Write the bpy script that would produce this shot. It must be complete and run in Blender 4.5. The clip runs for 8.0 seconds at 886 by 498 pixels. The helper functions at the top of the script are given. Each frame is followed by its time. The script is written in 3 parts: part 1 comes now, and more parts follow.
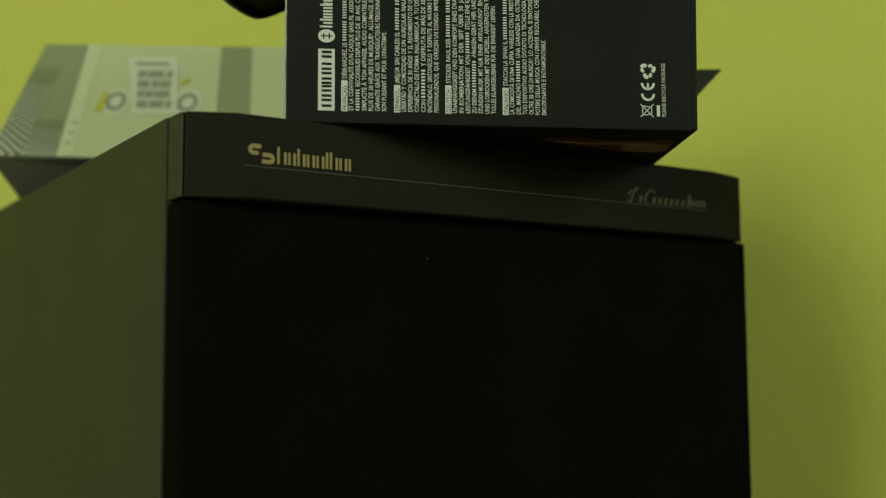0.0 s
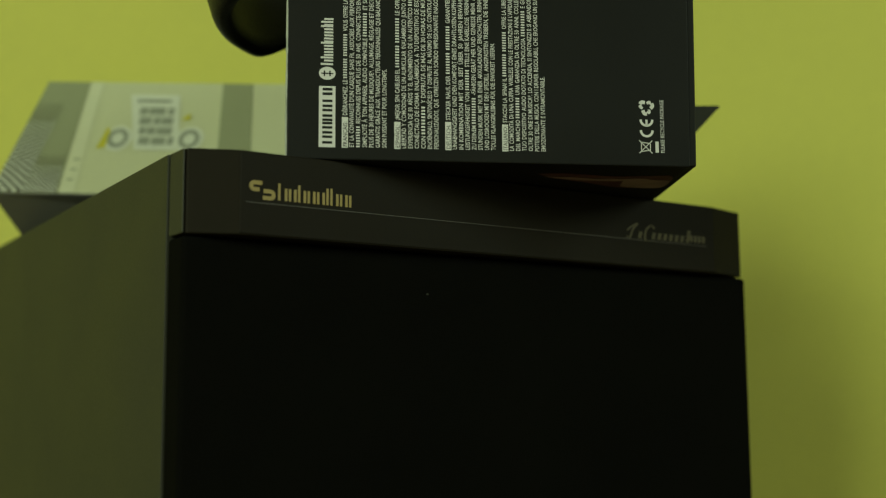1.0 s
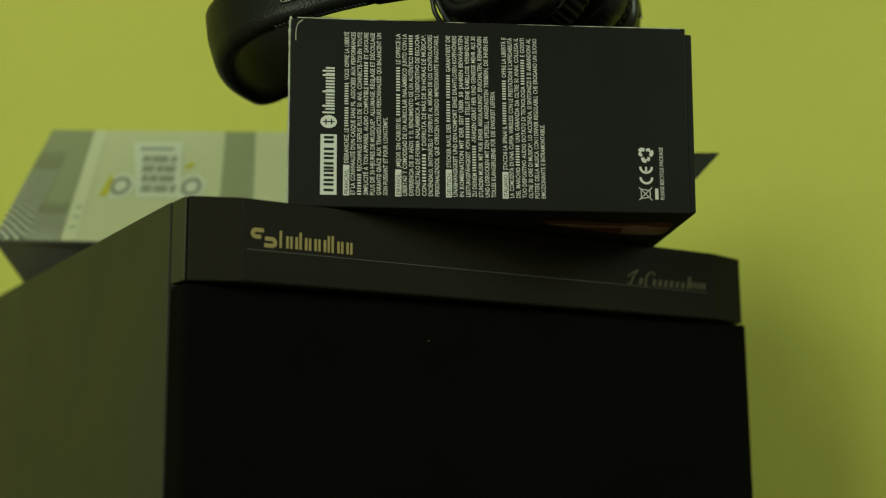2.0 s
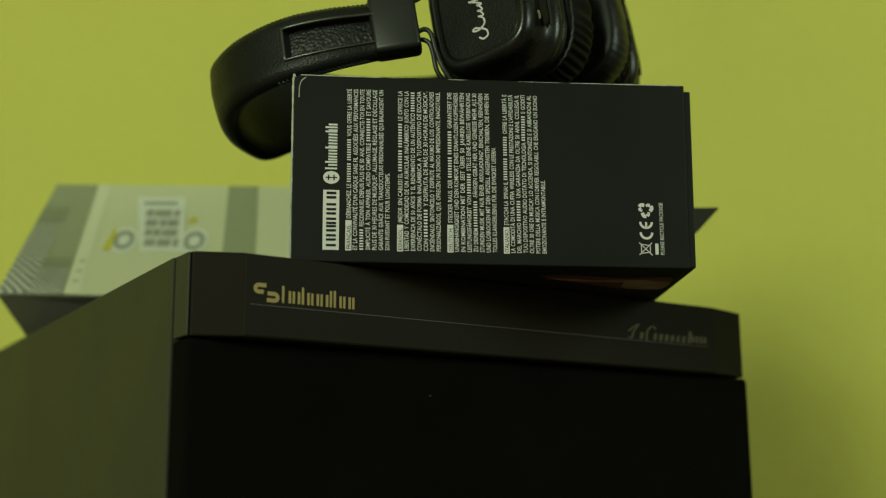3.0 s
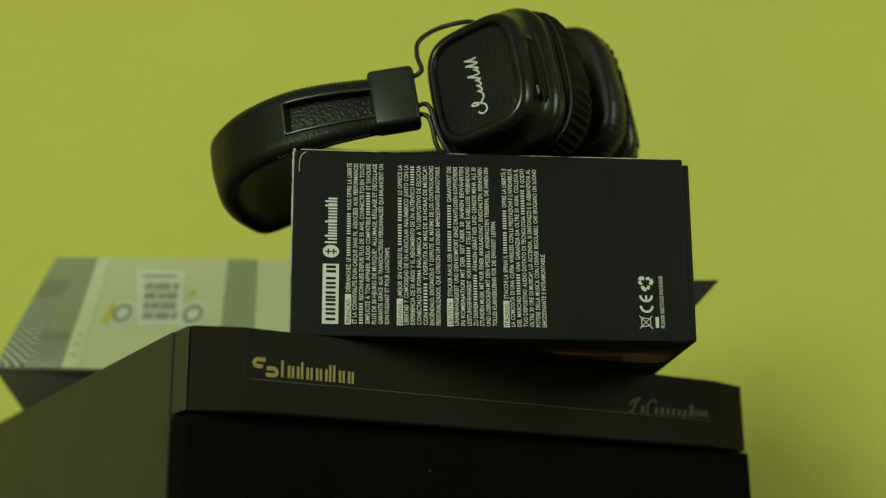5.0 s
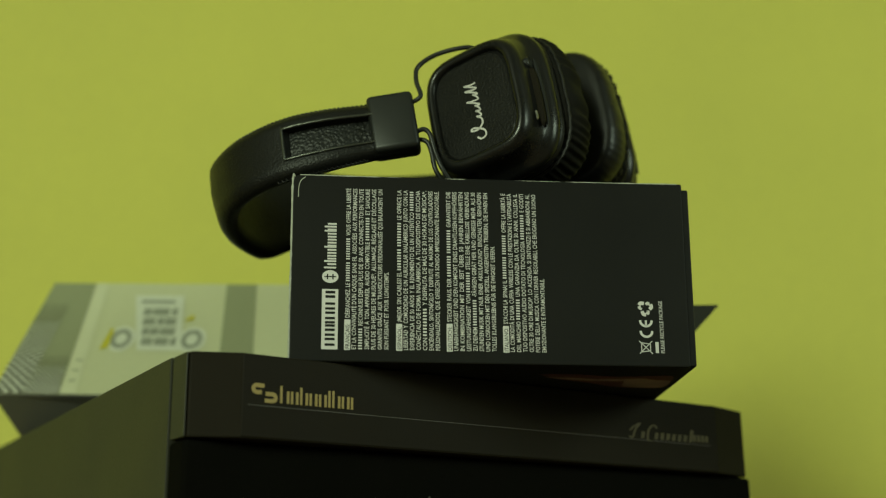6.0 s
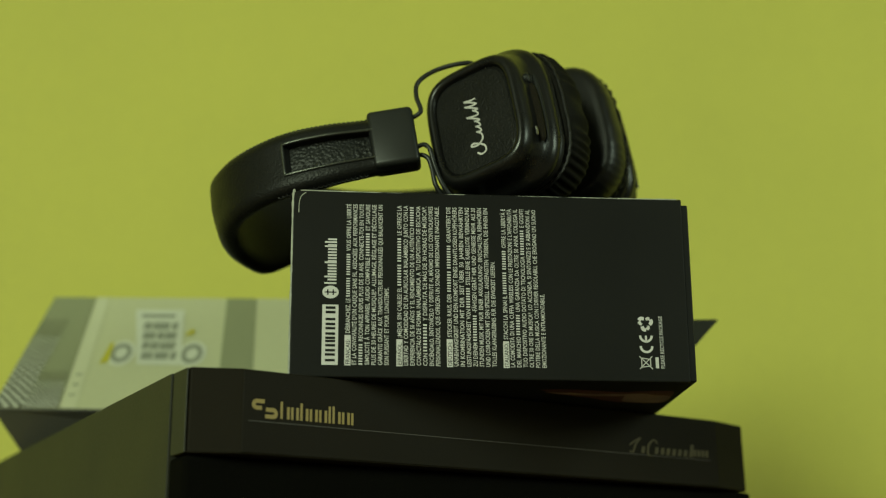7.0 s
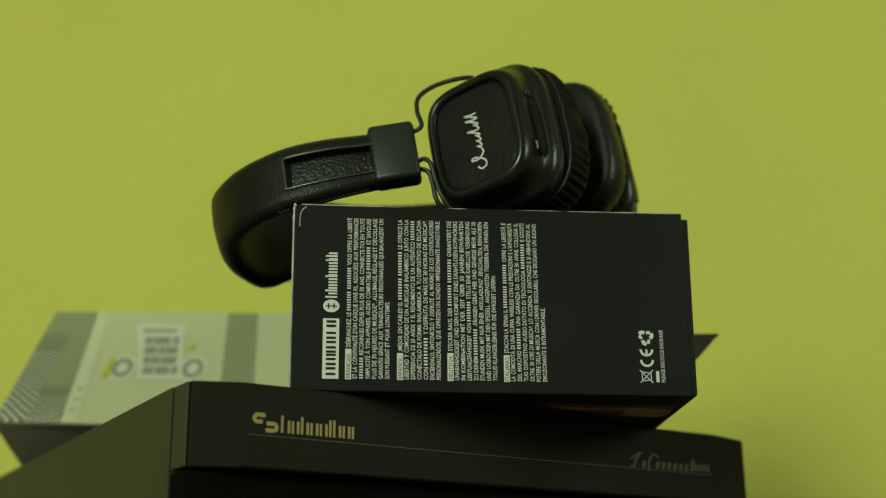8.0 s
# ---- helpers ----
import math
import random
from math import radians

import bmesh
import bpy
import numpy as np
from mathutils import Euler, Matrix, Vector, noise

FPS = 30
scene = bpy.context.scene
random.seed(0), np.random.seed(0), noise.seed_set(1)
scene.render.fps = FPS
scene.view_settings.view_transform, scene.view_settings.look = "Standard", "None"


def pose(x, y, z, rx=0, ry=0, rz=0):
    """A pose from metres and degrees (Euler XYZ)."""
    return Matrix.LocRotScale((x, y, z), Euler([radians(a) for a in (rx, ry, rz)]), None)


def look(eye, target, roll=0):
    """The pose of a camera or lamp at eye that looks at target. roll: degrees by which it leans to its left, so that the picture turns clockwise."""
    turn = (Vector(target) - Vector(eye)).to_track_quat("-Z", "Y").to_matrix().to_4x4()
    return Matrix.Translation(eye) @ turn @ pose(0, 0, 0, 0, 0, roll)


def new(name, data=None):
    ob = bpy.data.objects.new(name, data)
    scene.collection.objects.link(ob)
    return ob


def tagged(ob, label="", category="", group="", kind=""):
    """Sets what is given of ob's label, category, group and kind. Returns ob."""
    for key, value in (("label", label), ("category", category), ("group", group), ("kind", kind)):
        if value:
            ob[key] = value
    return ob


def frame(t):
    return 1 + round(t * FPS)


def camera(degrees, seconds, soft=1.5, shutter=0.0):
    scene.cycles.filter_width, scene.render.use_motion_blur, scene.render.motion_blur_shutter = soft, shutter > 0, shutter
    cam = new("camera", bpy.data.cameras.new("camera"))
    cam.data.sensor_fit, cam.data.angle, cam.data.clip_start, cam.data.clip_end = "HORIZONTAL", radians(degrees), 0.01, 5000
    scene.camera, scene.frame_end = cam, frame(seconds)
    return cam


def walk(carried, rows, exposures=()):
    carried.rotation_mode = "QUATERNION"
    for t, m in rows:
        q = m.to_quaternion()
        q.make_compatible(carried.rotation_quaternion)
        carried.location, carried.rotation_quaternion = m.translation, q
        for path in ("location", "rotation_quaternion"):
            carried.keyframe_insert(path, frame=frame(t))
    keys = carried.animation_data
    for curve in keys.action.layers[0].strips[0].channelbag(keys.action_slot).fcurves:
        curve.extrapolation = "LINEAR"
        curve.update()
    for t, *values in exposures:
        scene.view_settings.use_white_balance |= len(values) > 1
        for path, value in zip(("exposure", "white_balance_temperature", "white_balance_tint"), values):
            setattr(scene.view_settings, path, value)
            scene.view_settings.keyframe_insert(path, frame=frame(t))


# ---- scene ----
cam = camera(38.8, 8.0, soft=1.2)
PATH = [
    (0, (-0.00585, -0.52995, -0.10916), (0.26423, 1.44081, 0.09861), -0.289),
    (0.5, (-0.00559, -0.53113, -0.11024), (0.26207, 1.43671, 0.12629), -0.240),
    (1, (-0.00562, -0.53180, -0.10937), (0.26205, 1.43251, 0.15491), -0.341),
    (1.5, (-0.00507, -0.53238, -0.10956), (0.25973, 1.42737, 0.18916), -0.425),
    (3, (-0.00579, -0.53699, -0.10833), (0.25383, 1.40178, 0.30853), -0.409),
    (3.5, (-0.00538, -0.53869, -0.10888), (0.25101, 1.39190, 0.34620), -0.422),
    (4, (-0.00525, -0.53926, -0.10832), (0.24976, 1.38520, 0.37277), -0.382),
    (4.5, (-0.00634, -0.53763, -0.10673), (0.25256, 1.38099, 0.39516), -0.468),
    (6, (-0.00660, -0.53611, -0.10631), (0.25406, 1.36523, 0.45666), -0.605),
    (6.5, (-0.00660, -0.53662, -0.10559), (0.25317, 1.36241, 0.46554), -0.575),
    (7, (-0.00695, -0.53732, -0.10451), (0.25370, 1.35911, 0.47483), -0.629),
    (7.5, (-0.00648, -0.53776, -0.10500), (0.25315, 1.35355, 0.49127), -0.588),
    (8, (-0.00659, -0.53802, -0.10591), (0.25072, 1.35102, 0.49851), -0.623),
]
walk(cam, [(t, look(e, g, r)) for t, e, g, r in PATH], exposures=[(0, -0.07), (4, 0.0), (8, 0.04)])
cam.data.dof.use_dof = True
cam.data.dof.focus_distance = 0.565
cam.data.dof.aperture_fstop = 4.9

# ---- light ----
world = bpy.data.worlds.new("sky")
scene.world = world
world.use_nodes = True
sky = world.node_tree.nodes.new("ShaderNodeTexSky")
sky.sky_type = "NISHITA"
sky.sun_disc = False
sky.sun_elevation = radians(35)
sky.sun_rotation = radians(200)
world.node_tree.links.new(sky.outputs[0], world.node_tree.nodes["Background"].inputs[0])
world.node_tree.nodes["Background"].inputs[1].default_value = 0.1


def window_light(name, m, sx, sy, watts, colour):
    """An area lamp in a window's opening."""
    d = bpy.data.lights.new(name, "AREA")
    d.shape, d.size, d.size_y, d.energy, d.color = "RECTANGLE", sx, sy, watts, colour
    ob = new(name, d)
    ob.matrix_world = m
    return ob


window_light("window_daylight", look((-1.68, -2.62, 0.76), (2.5, -0.1, 0.0)), 0.75, 0.85, 63, (0.83, 1.0, 0.66))
window_light("side_window_daylight", look((1.88, -1.45, 0.85), (0.2, 0.3, 0.1)), 0.6, 0.8, 14.0, (0.80, 1.0, 0.72))


# ---- materials ----
def mat(name, colour, rough=0.6, metal=0.0, vary=0.15, grain=120.0, blotch=8.0, bump=0.2, depth=0.0005, spec=0.5, cells=0.0, coat=0.0):
    """A surface with fine grain, larger blotches and relief. grain and blotch are per metre."""
    m = bpy.data.materials.new(name)
    m.use_nodes = True
    nt = m.node_tree
    b = nt.nodes["Principled BSDF"]
    tc = nt.nodes.new("ShaderNodeTexCoord")

    def tex(scale, detail=4):
        n = nt.nodes.new("ShaderNodeTexNoise")
        n.inputs["Scale"].default_value, n.inputs["Detail"].default_value = scale, detail
        nt.links.new(tc.outputs["Object"], n.inputs["Vector"])
        return n.outputs["Fac"]

    def calc(op, a, b2):
        n = nt.nodes.new("ShaderNodeMath")
        n.operation = op
        for i, v in enumerate((a, b2)):
            if isinstance(v, (int, float)):
                n.inputs[i].default_value = v
            else:
                nt.links.new(v, n.inputs[i])
        return n.outputs[0]

    g, l = tex(grain), tex(blotch, 5)
    both = calc("ADD", calc("MULTIPLY", g, 0.45), calc("MULTIPLY", l, 0.55))
    f = calc("ADD", calc("MULTIPLY", calc("SUBTRACT", both, 0.5), 4 * vary), 1.0)
    mix = nt.nodes.new("ShaderNodeVectorMath")
    mix.operation = "SCALE"
    mix.inputs[0].default_value = colour[:3]
    nt.links.new(f, mix.inputs["Scale"])
    nt.links.new(mix.outputs[0], b.inputs["Base Color"])
    nt.links.new(calc("ADD", calc("MULTIPLY", calc("SUBTRACT", both, 0.5), 0.35), rough), b.inputs["Roughness"])
    b.inputs["Metallic"].default_value = metal
    b.inputs["Specular IOR Level"].default_value = spec
    b.inputs["Coat Weight"].default_value = coat
    if bump:
        h = g
        if cells:
            v = nt.nodes.new("ShaderNodeTexVoronoi")
            v.inputs["Scale"].default_value = cells
            v.feature = "SMOOTH_F1"
            nt.links.new(tc.outputs["Object"], v.inputs["Vector"])
            h = calc("SUBTRACT", calc("MULTIPLY", g, 0.3), v.outputs["Distance"])
        n = nt.nodes.new("ShaderNodeBump")
        n.inputs["Strength"].default_value, n.inputs["Distance"].default_value = bump, depth
        nt.links.new(h, n.inputs["Height"])
        nt.links.new(n.outputs[0], b.inputs["Normal"])
    return m


M_WALL = mat("lime_wall_paint", (0.64, 0.62, 0.115), 0.75, vary=0.09, grain=260, blotch=3.5, bump=0.25, depth=0.002)
M_PLAIN = mat("off_white_paint", (0.30, 0.29, 0.25), 0.8, vary=0.05, grain=200, blotch=3)
M_FLOOR = mat("brown_floor", (0.22, 0.15, 0.09), 0.5, vary=0.3, grain=60, blotch=6)
M_VINYL = mat("dark_vinyl", (0.0295, 0.0300, 0.0200), 0.6, vary=0.12, grain=900, blotch=14, bump=0.15, depth=0.0002)
M_BEZEL = mat("bezel_plastic", (0.0155, 0.0127, 0.0085), 0.62, vary=0.12, grain=1500, blotch=30, bump=0.1, depth=0.0001, spec=0.09)
M_PLATE = mat("bezel_name_plate", (0.0138, 0.0112, 0.0075), 0.55, vary=0.15, grain=900, blotch=25, bump=0.05, depth=0.0001, spec=0.09)
M_CLOTH = mat("grille_cloth", (0.0038, 0.0037, 0.0028), 0.95, vary=0.3, grain=1600, blotch=20, bump=0.6, depth=0.0005, spec=0.04)
M_GOLD = mat("gold_print", (0.31, 0.22, 0.058), 0.5, vary=0.12, grain=900, blotch=60, bump=0.0)
M_GOLD_DIM = mat("thin_gold_print", (0.066, 0.049, 0.012), 0.5, vary=0.3, grain=900, blotch=90, bump=0.0)
M_CARD = mat("black_card", (0.0098, 0.0097, 0.0092), 0.5, vary=0.16, grain=700, blotch=18, bump=0.06, depth=0.0002, spec=0.17)
M_CARD_WORN_LIT = mat("worn_lit_card_edge", (0.40, 0.41, 0.35), 0.7, vary=0.5, grain=500, blotch=60, bump=0.2, depth=0.0002)
M_FLAP = mat("grey_card_inside", (0.045, 0.047, 0.034), 0.7, vary=0.15, grain=500, blotch=40, bump=0.1, depth=0.0002)
M_INK = mat("white_ink", (0.64, 0.62, 0.62), 0.6, vary=0.06, grain=700, blotch=40, bump=0.0)
M_SKIN = mat("brown_print", (0.27, 0.185, 0.15), 0.5, vary=0.4, grain=120, blotch=60, bump=0.0)
M_MAROON = mat("dark_red_print", (0.09, 0.03, 0.025), 0.5, vary=0.35, grain=120, blotch=60, bump=0.0)
M_LEATHER = mat("black_leather", (0.0075, 0.0075, 0.007), 0.45, vary=0.2, grain=900, blotch=40, bump=0.4, depth=0.0005, cells=1050, spec=0.25)
M_PEBBLE = mat("coarse_black_leather", (0.013, 0.014, 0.013), 0.44, vary=0.2, grain=700, blotch=40, bump=0.7, depth=0.0009, cells=720, spec=0.3)
M_PAD = mat("soft_black_pad", (0.0070, 0.0072, 0.0070), 0.38, vary=0.15, grain=500, blotch=30, bump=0.12, depth=0.0004, spec=0.42)
M_PLEATS = mat("matt_pleated_cloth", (0.0085, 0.0080, 0.0065), 0.75, vary=0.25, grain=800, blotch=60, bump=0.3, depth=0.0003, spec=0.12)
M_LINE = mat("dull_silver_print", (0.060, 0.050, 0.040), 0.5, vary=0.3, grain=900, blotch=90, bump=0.0)
M_RUBBER = mat("black_soft_plastic", (0.0065, 0.0065, 0.0065), 0.31, vary=0.15, grain=1200, blotch=40, bump=0.06, depth=0.0002, spec=0.46)
M_METAL = mat("black_painted_metal", (0.017, 0.0185, 0.018), 0.42, vary=0.12, grain=900, blotch=40, bump=0.04, depth=0.0002, metal=0.2)
M_FRAME = mat("satin_black_metal", (0.11, 0.115, 0.105), 0.32, vary=0.1, grain=900, blotch=40, bump=0.0, metal=0.85)
M_STEEL = mat("bright_metal", (0.6, 0.6, 0.56), 0.25, metal=1.0, vary=0.05, bump=0.0)
M_CARTON = mat("pale_carton", (0.57, 0.58, 0.38), 0.5, vary=0.05, grain=300, blotch=10, bump=0.05, depth=0.0002)
M_CARTON_GREY = mat("grey_green_carton_print", (0.29, 0.31, 0.19), 0.5, vary=0.06, grain=300, blotch=10, bump=0.0)
M_CARTON_LIGHT = mat("light_carton_print", (0.63, 0.64, 0.45), 0.5, vary=0.05, grain=300, blotch=10, bump=0.0)
M_CARTON_DARK = mat("grey_carton_end", (0.13, 0.13, 0.11), 0.6, vary=0.1, grain=300, blotch=10, bump=0.05, depth=0.0002)
M_STICKER = mat("white_sticker", (0.66, 0.68, 0.58), 0.5, vary=0.04, bump=0.0)
M_GREYINK = mat("grey_ink", (0.30, 0.32, 0.26), 0.5, vary=0.1, bump=0.0)
M_BLACKINK = mat("black_ink", (0.04, 0.04, 0.03), 0.5, vary=0.1, bump=0.0)
M_YELLOW = mat("yellow_print", (0.55, 0.50, 0.04), 0.5, vary=0.06, bump=0.0)


# ---- building helpers ----
def part(name, bm, material, parent=None, label=""):
    """Links a bmesh as one mesh object, under a thing or a part if one is given."""
    bmesh.ops.recalc_face_normals(bm, faces=bm.faces)
    me = bpy.data.meshes.new(name)
    bm.to_mesh(me)
    bm.free()
    for one in material if isinstance(material, (list, tuple)) else (material,):
        me.materials.append(one)
    ob = new(name, me)
    if parent:
        ob.parent = parent
    return tagged(ob, label)


def empty(name, m, label, category, group="", kind=""):
    ob = new(name)
    ob.empty_display_size = 0.02
    ob.matrix_world = m
    return tagged(ob, label, category, group, kind)


def smooth(ob, degrees=40):
    for p in ob.data.polygons:
        p.use_smooth = True
    ob.data.set_sharp_from_angle(angle=radians(degrees))
    return ob


def prism(outline, z0, z1, bevel=0.0, segments=2, bm=None):
    """An upright prism over a plan outline, with its edges rounded."""
    bm = bm or bmesh.new()
    low = [bm.verts.new((x, y, z0)) for x, y in outline]
    top = [bm.verts.new((x, y, z1)) for x, y in outline]
    bm.faces.new(low[::-1])
    bm.faces.new(top)
    n = len(outline)
    for i in range(n):
        bm.faces.new((low[i], low[(i + 1) % n], top[(i + 1) % n], top[i]))
    if bevel:
        bmesh.ops.bevel(bm, geom=list(bm.edges), offset=bevel, segments=segments, profile=0.5, affect="EDGES")
    return bm


def box(a, b, bevel=0.0, segments=2, bm=None):
    (x0, y0, z0), (x1, y1, z1) = a, b
    return prism([(x0, y0), (x1, y0), (x1, y1), (x0, y1)], z0, z1, bevel, segments, bm)


def loft(rings, closed=False, caps=True):
    """Quads between rings of equal length."""
    bm = bmesh.new()
    vs = [[bm.verts.new(p) for p in ring] for ring in rings]
    n = len(rings[0])
    last = len(vs) if closed else len(vs) - 1
    for k in range(last):
        a, b = vs[k], vs[(k + 1) % len(vs)]
        for i in range(n):
            bm.faces.new((a[i], a[(i + 1) % n], b[(i + 1) % n], b[i]))
    if caps and not closed:
        bm.faces.new(vs[0][::-1])
        bm.faces.new(vs[-1])
    return bm


def smooth_line(pts, per=6):
    """A Catmull-Rom line through points."""
    pts = [Vector(p) for p in pts]
    out = []
    ext = [pts[0] * 2 - pts[1], *pts, pts[-1] * 2 - pts[-2]]
    for i in range(1, len(ext) - 2):
        p0, p1, p2, p3 = ext[i - 1:i + 3]
        for k in range(per):
            t = k / per
            out.append(0.5 * (2 * p1 + (p2 - p0) * t + (2 * p0 - 5 * p1 + 4 * p2 - p3) * t * t + (3 * p1 - p0 - 3 * p2 + p3) * t ** 3))
    return out + [pts[-1]]


def tube(pts, r, n=10, taper=False):
    """A round wire along points, with rounded ends where it tapers."""
    rings = []
    side = None
    for i, p in enumerate(pts):
        d = (pts[min(i + 1, len(pts) - 1)] - pts[max(i - 1, 0)]).normalized()
        side = (Vector((0.31, 0.2, 0.93)) if side is None else side)
        side = (side - d * side.dot(d)).normalized()
        up = d.cross(side)
        w = r * max(0.05, (1 - abs(2 * i / (len(pts) - 1) - 1) ** 8) ** 0.5) if taper else r
        rings.append([p + w * (math.cos(2 * math.pi * k / n) * side + math.sin(2 * math.pi * k / n) * up) for k in range(n)])
    return loft(rings)


# ---- the room ----
FLOOR_Z, CEIL_Z, BACK_Y, FRONT_Y, LEFT_X, RIGHT_X = -0.62, 1.85, 0.56, -2.6, -2.2, 1.9
WIN = (-2.14, -1.22, 0.25, 1.4)


def structure(name, bm, material, label, category):
    return tagged(part(name, bm, material), label, category, kind="structure")


structure("wall_north", box((LEFT_X, BACK_Y, FLOOR_Z), (RIGHT_X, BACK_Y + 0.12, CEIL_Z)), M_WALL, "matt lime yellow painted plaster wall", "wall")
bm = box((LEFT_X, FRONT_Y - 0.12, FLOOR_Z), (WIN[0], FRONT_Y, CEIL_Z))
box((WIN[1], FRONT_Y - 0.12, FLOOR_Z), (RIGHT_X, FRONT_Y, CEIL_Z), bm=bm)
box((WIN[0], FRONT_Y - 0.12, FLOOR_Z), (WIN[1], FRONT_Y, WIN[2]), bm=bm)
box((WIN[0], FRONT_Y - 0.12, WIN[3]), (WIN[1], FRONT_Y, CEIL_Z), bm=bm)
structure("wall_south", bm, M_PLAIN, "plain off-white wall with a window opening", "wall")
bm = box((RIGHT_X, FRONT_Y - 0.12, FLOOR_Z), (RIGHT_X + 0.12, -1.85, CEIL_Z))
box((RIGHT_X, -1.05, FLOOR_Z), (RIGHT_X + 0.12, BACK_Y + 0.12, CEIL_Z), bm=bm)
box((RIGHT_X, -1.85, FLOOR_Z), (RIGHT_X + 0.12, -1.05, 0.35), bm=bm)
box((RIGHT_X, -1.85, 1.35), (RIGHT_X + 0.12, -1.05, CEIL_Z), bm=bm)
structure("wall_east", bm, M_PLAIN, "plain off-white side wall with a small window opening", "wall")
structure("wall_west", box((LEFT_X - 0.12, FRONT_Y - 0.12, FLOOR_Z), (LEFT_X, BACK_Y + 0.12, CEIL_Z)), M_PLAIN, "plain off-white painted side wall", "wall")
structure("floor", box((LEFT_X - 0.12, FRONT_Y - 0.12, FLOOR_Z - 0.1), (RIGHT_X + 0.12, BACK_Y + 0.12, FLOOR_Z)), M_FLOOR, "plain brown wooden floor", "floor")
structure("ceiling", box((LEFT_X - 0.12, FRONT_Y - 0.12, CEIL_Z), (RIGHT_X + 0.12, BACK_Y + 0.12, CEIL_Z + 0.1)), M_PLAIN, "plain off-white ceiling", "ceiling")

# ---- loudspeaker: local x along the front, y into the cabinet, z 0 at the top ----
SP_YAW = 25.6
speaker = empty("loudspeaker", pose(-0.041, -0.0205, 0, 0, 0, SP_YAW), "large dark loudspeaker cabinet with a black cloth grille", "loudspeaker")
SP_W, SP_D, STRIP = 0.3215, 0.40, 0.0352
part("cabinet", prism([(-0.0012, 0.0174), (SP_W + 0.0012, 0.0174), (SP_W - 0.012, SP_D), (0.0145, SP_D)], FLOOR_Z, 0, 0.0005), M_VINYL, speaker, "dark olive-brown vinyl covered cabinet")
# the bezel across the top: its front is broken into three planes
front = [(0.0006, 0.0005), (0.0205, -0.0072), (0.2925, -0.005), (0.3195, 0.002)]
part("bezel", prism([*front, (SP_W, 0.0157), (0, 0.0157)], -STRIP, 0, 0.0006), M_BEZEL, speaker, "matt dark plastic bezel")
# end plate in the cabinet's olive, with light from the left painted in
part("bezel_end", box((-0.0008, 0.0009, -STRIP + 0.0002), (-0.0002, 0.0155, -0.0003), 0.0002, 1), M_VINYL, speaker, "olive-brown end face of the bezel, lightened for light from the left")
part("grille", box((-0.0006, 0.0008, FLOOR_Z + 0.01), (SP_W, 0.0172, -STRIP - 0.0007), 0.002, 3), M_CLOTH, speaker, "black cloth grille")

# the dark name plate lies on the middle plane; its print stands on it
plate_turn = math.degrees(math.atan2(0.0022, 0.27))
name_plate = part("name_plate", box((0.0206, -0.0004, -STRIP + 0.0006), (0.2922, 0.0006, -0.0006), 0.0002, 1), M_PLATE, speaker, "darker satin strip of the bezel")
name_plate.matrix_basis = pose(0, -0.0073, 0) @ pose(0, 0, 0, 0, 0, plate_turn)
PLATE_FACE = pose(0, -0.0078, 0) @ pose(0, 0, 0, 0, 0, plate_turn)


def flat_bars(bars, thick=0.0001, bm=None, lean=0.0):
    """Thin raised bars in the plane x, z that face -y: each x0, z0, x1, z1."""
    bm = bm or bmesh.new()
    for x0, z0, x1, z1 in bars:
        k = (z1 - z0) * lean
        q = [(x0, z0), (x1, z0), (x1 + k, z1), (x0 + k, z1)]
        a = [bm.verts.new((x, 0, z)) for x, z in q]
        b = [bm.verts.new((x, -thick, z)) for x, z in q]
        bm.faces.new(b)
        for i in range(4):
            bm.faces.new((a[i], a[(i + 1) % 4], b[(i + 1) % 4], b[i]))
    return bm


def flat_stroke(pts, width, bm=None, thick=0.0001, pen=0.0, per=6):
    """A raised ribbon along points x, z that faces -y; pen makes it thicker and thinner like a broad nib."""
    bm = bm or bmesh.new()
    line = smooth_line([(x, 0, z) for x, z in pts], per)
    row = []
    for i, p in enumerate(line):
        d = (line[min(i + 1, len(line) - 1)] - line[max(i - 1, 0)]).normalized()
        s = Vector((-d.z, 0, d.x)) * width * 0.5 * (1 + pen * (abs(d.z) - 0.5))
        row.append([bm.verts.new(q) for q in (p + s, p + s + Vector((0, -thick, 0)), p - s + Vector((0, -thick, 0)), p - s)])
    for a, b in zip(row, row[1:]):
        for i in range(3):
            bm.faces.new((a[i], b[i], b[i + 1], a[i + 1]))
    return bm


def on_face(ob, m):
    ob.matrix_basis = m
    return ob


# gold mark: two hooked bars
bm = flat_stroke([(0.0306, -0.0131), (0.0285, -0.0131), (0.0265, -0.0132), (0.0256, -0.0145), (0.0265, -0.0158), (0.0294, -0.0159)], 0.0017)
flat_stroke([(0.0312, -0.0164), (0.0330, -0.0164), (0.0350, -0.0165), (0.0359, -0.0178), (0.0350, -0.0191), (0.0309, -0.0192)], 0.0017, bm)
on_face(part("badge", bm, M_GOLD, name_plate, "gold printed maker's mark"), pose(-0.0003, -0.0005, 0))
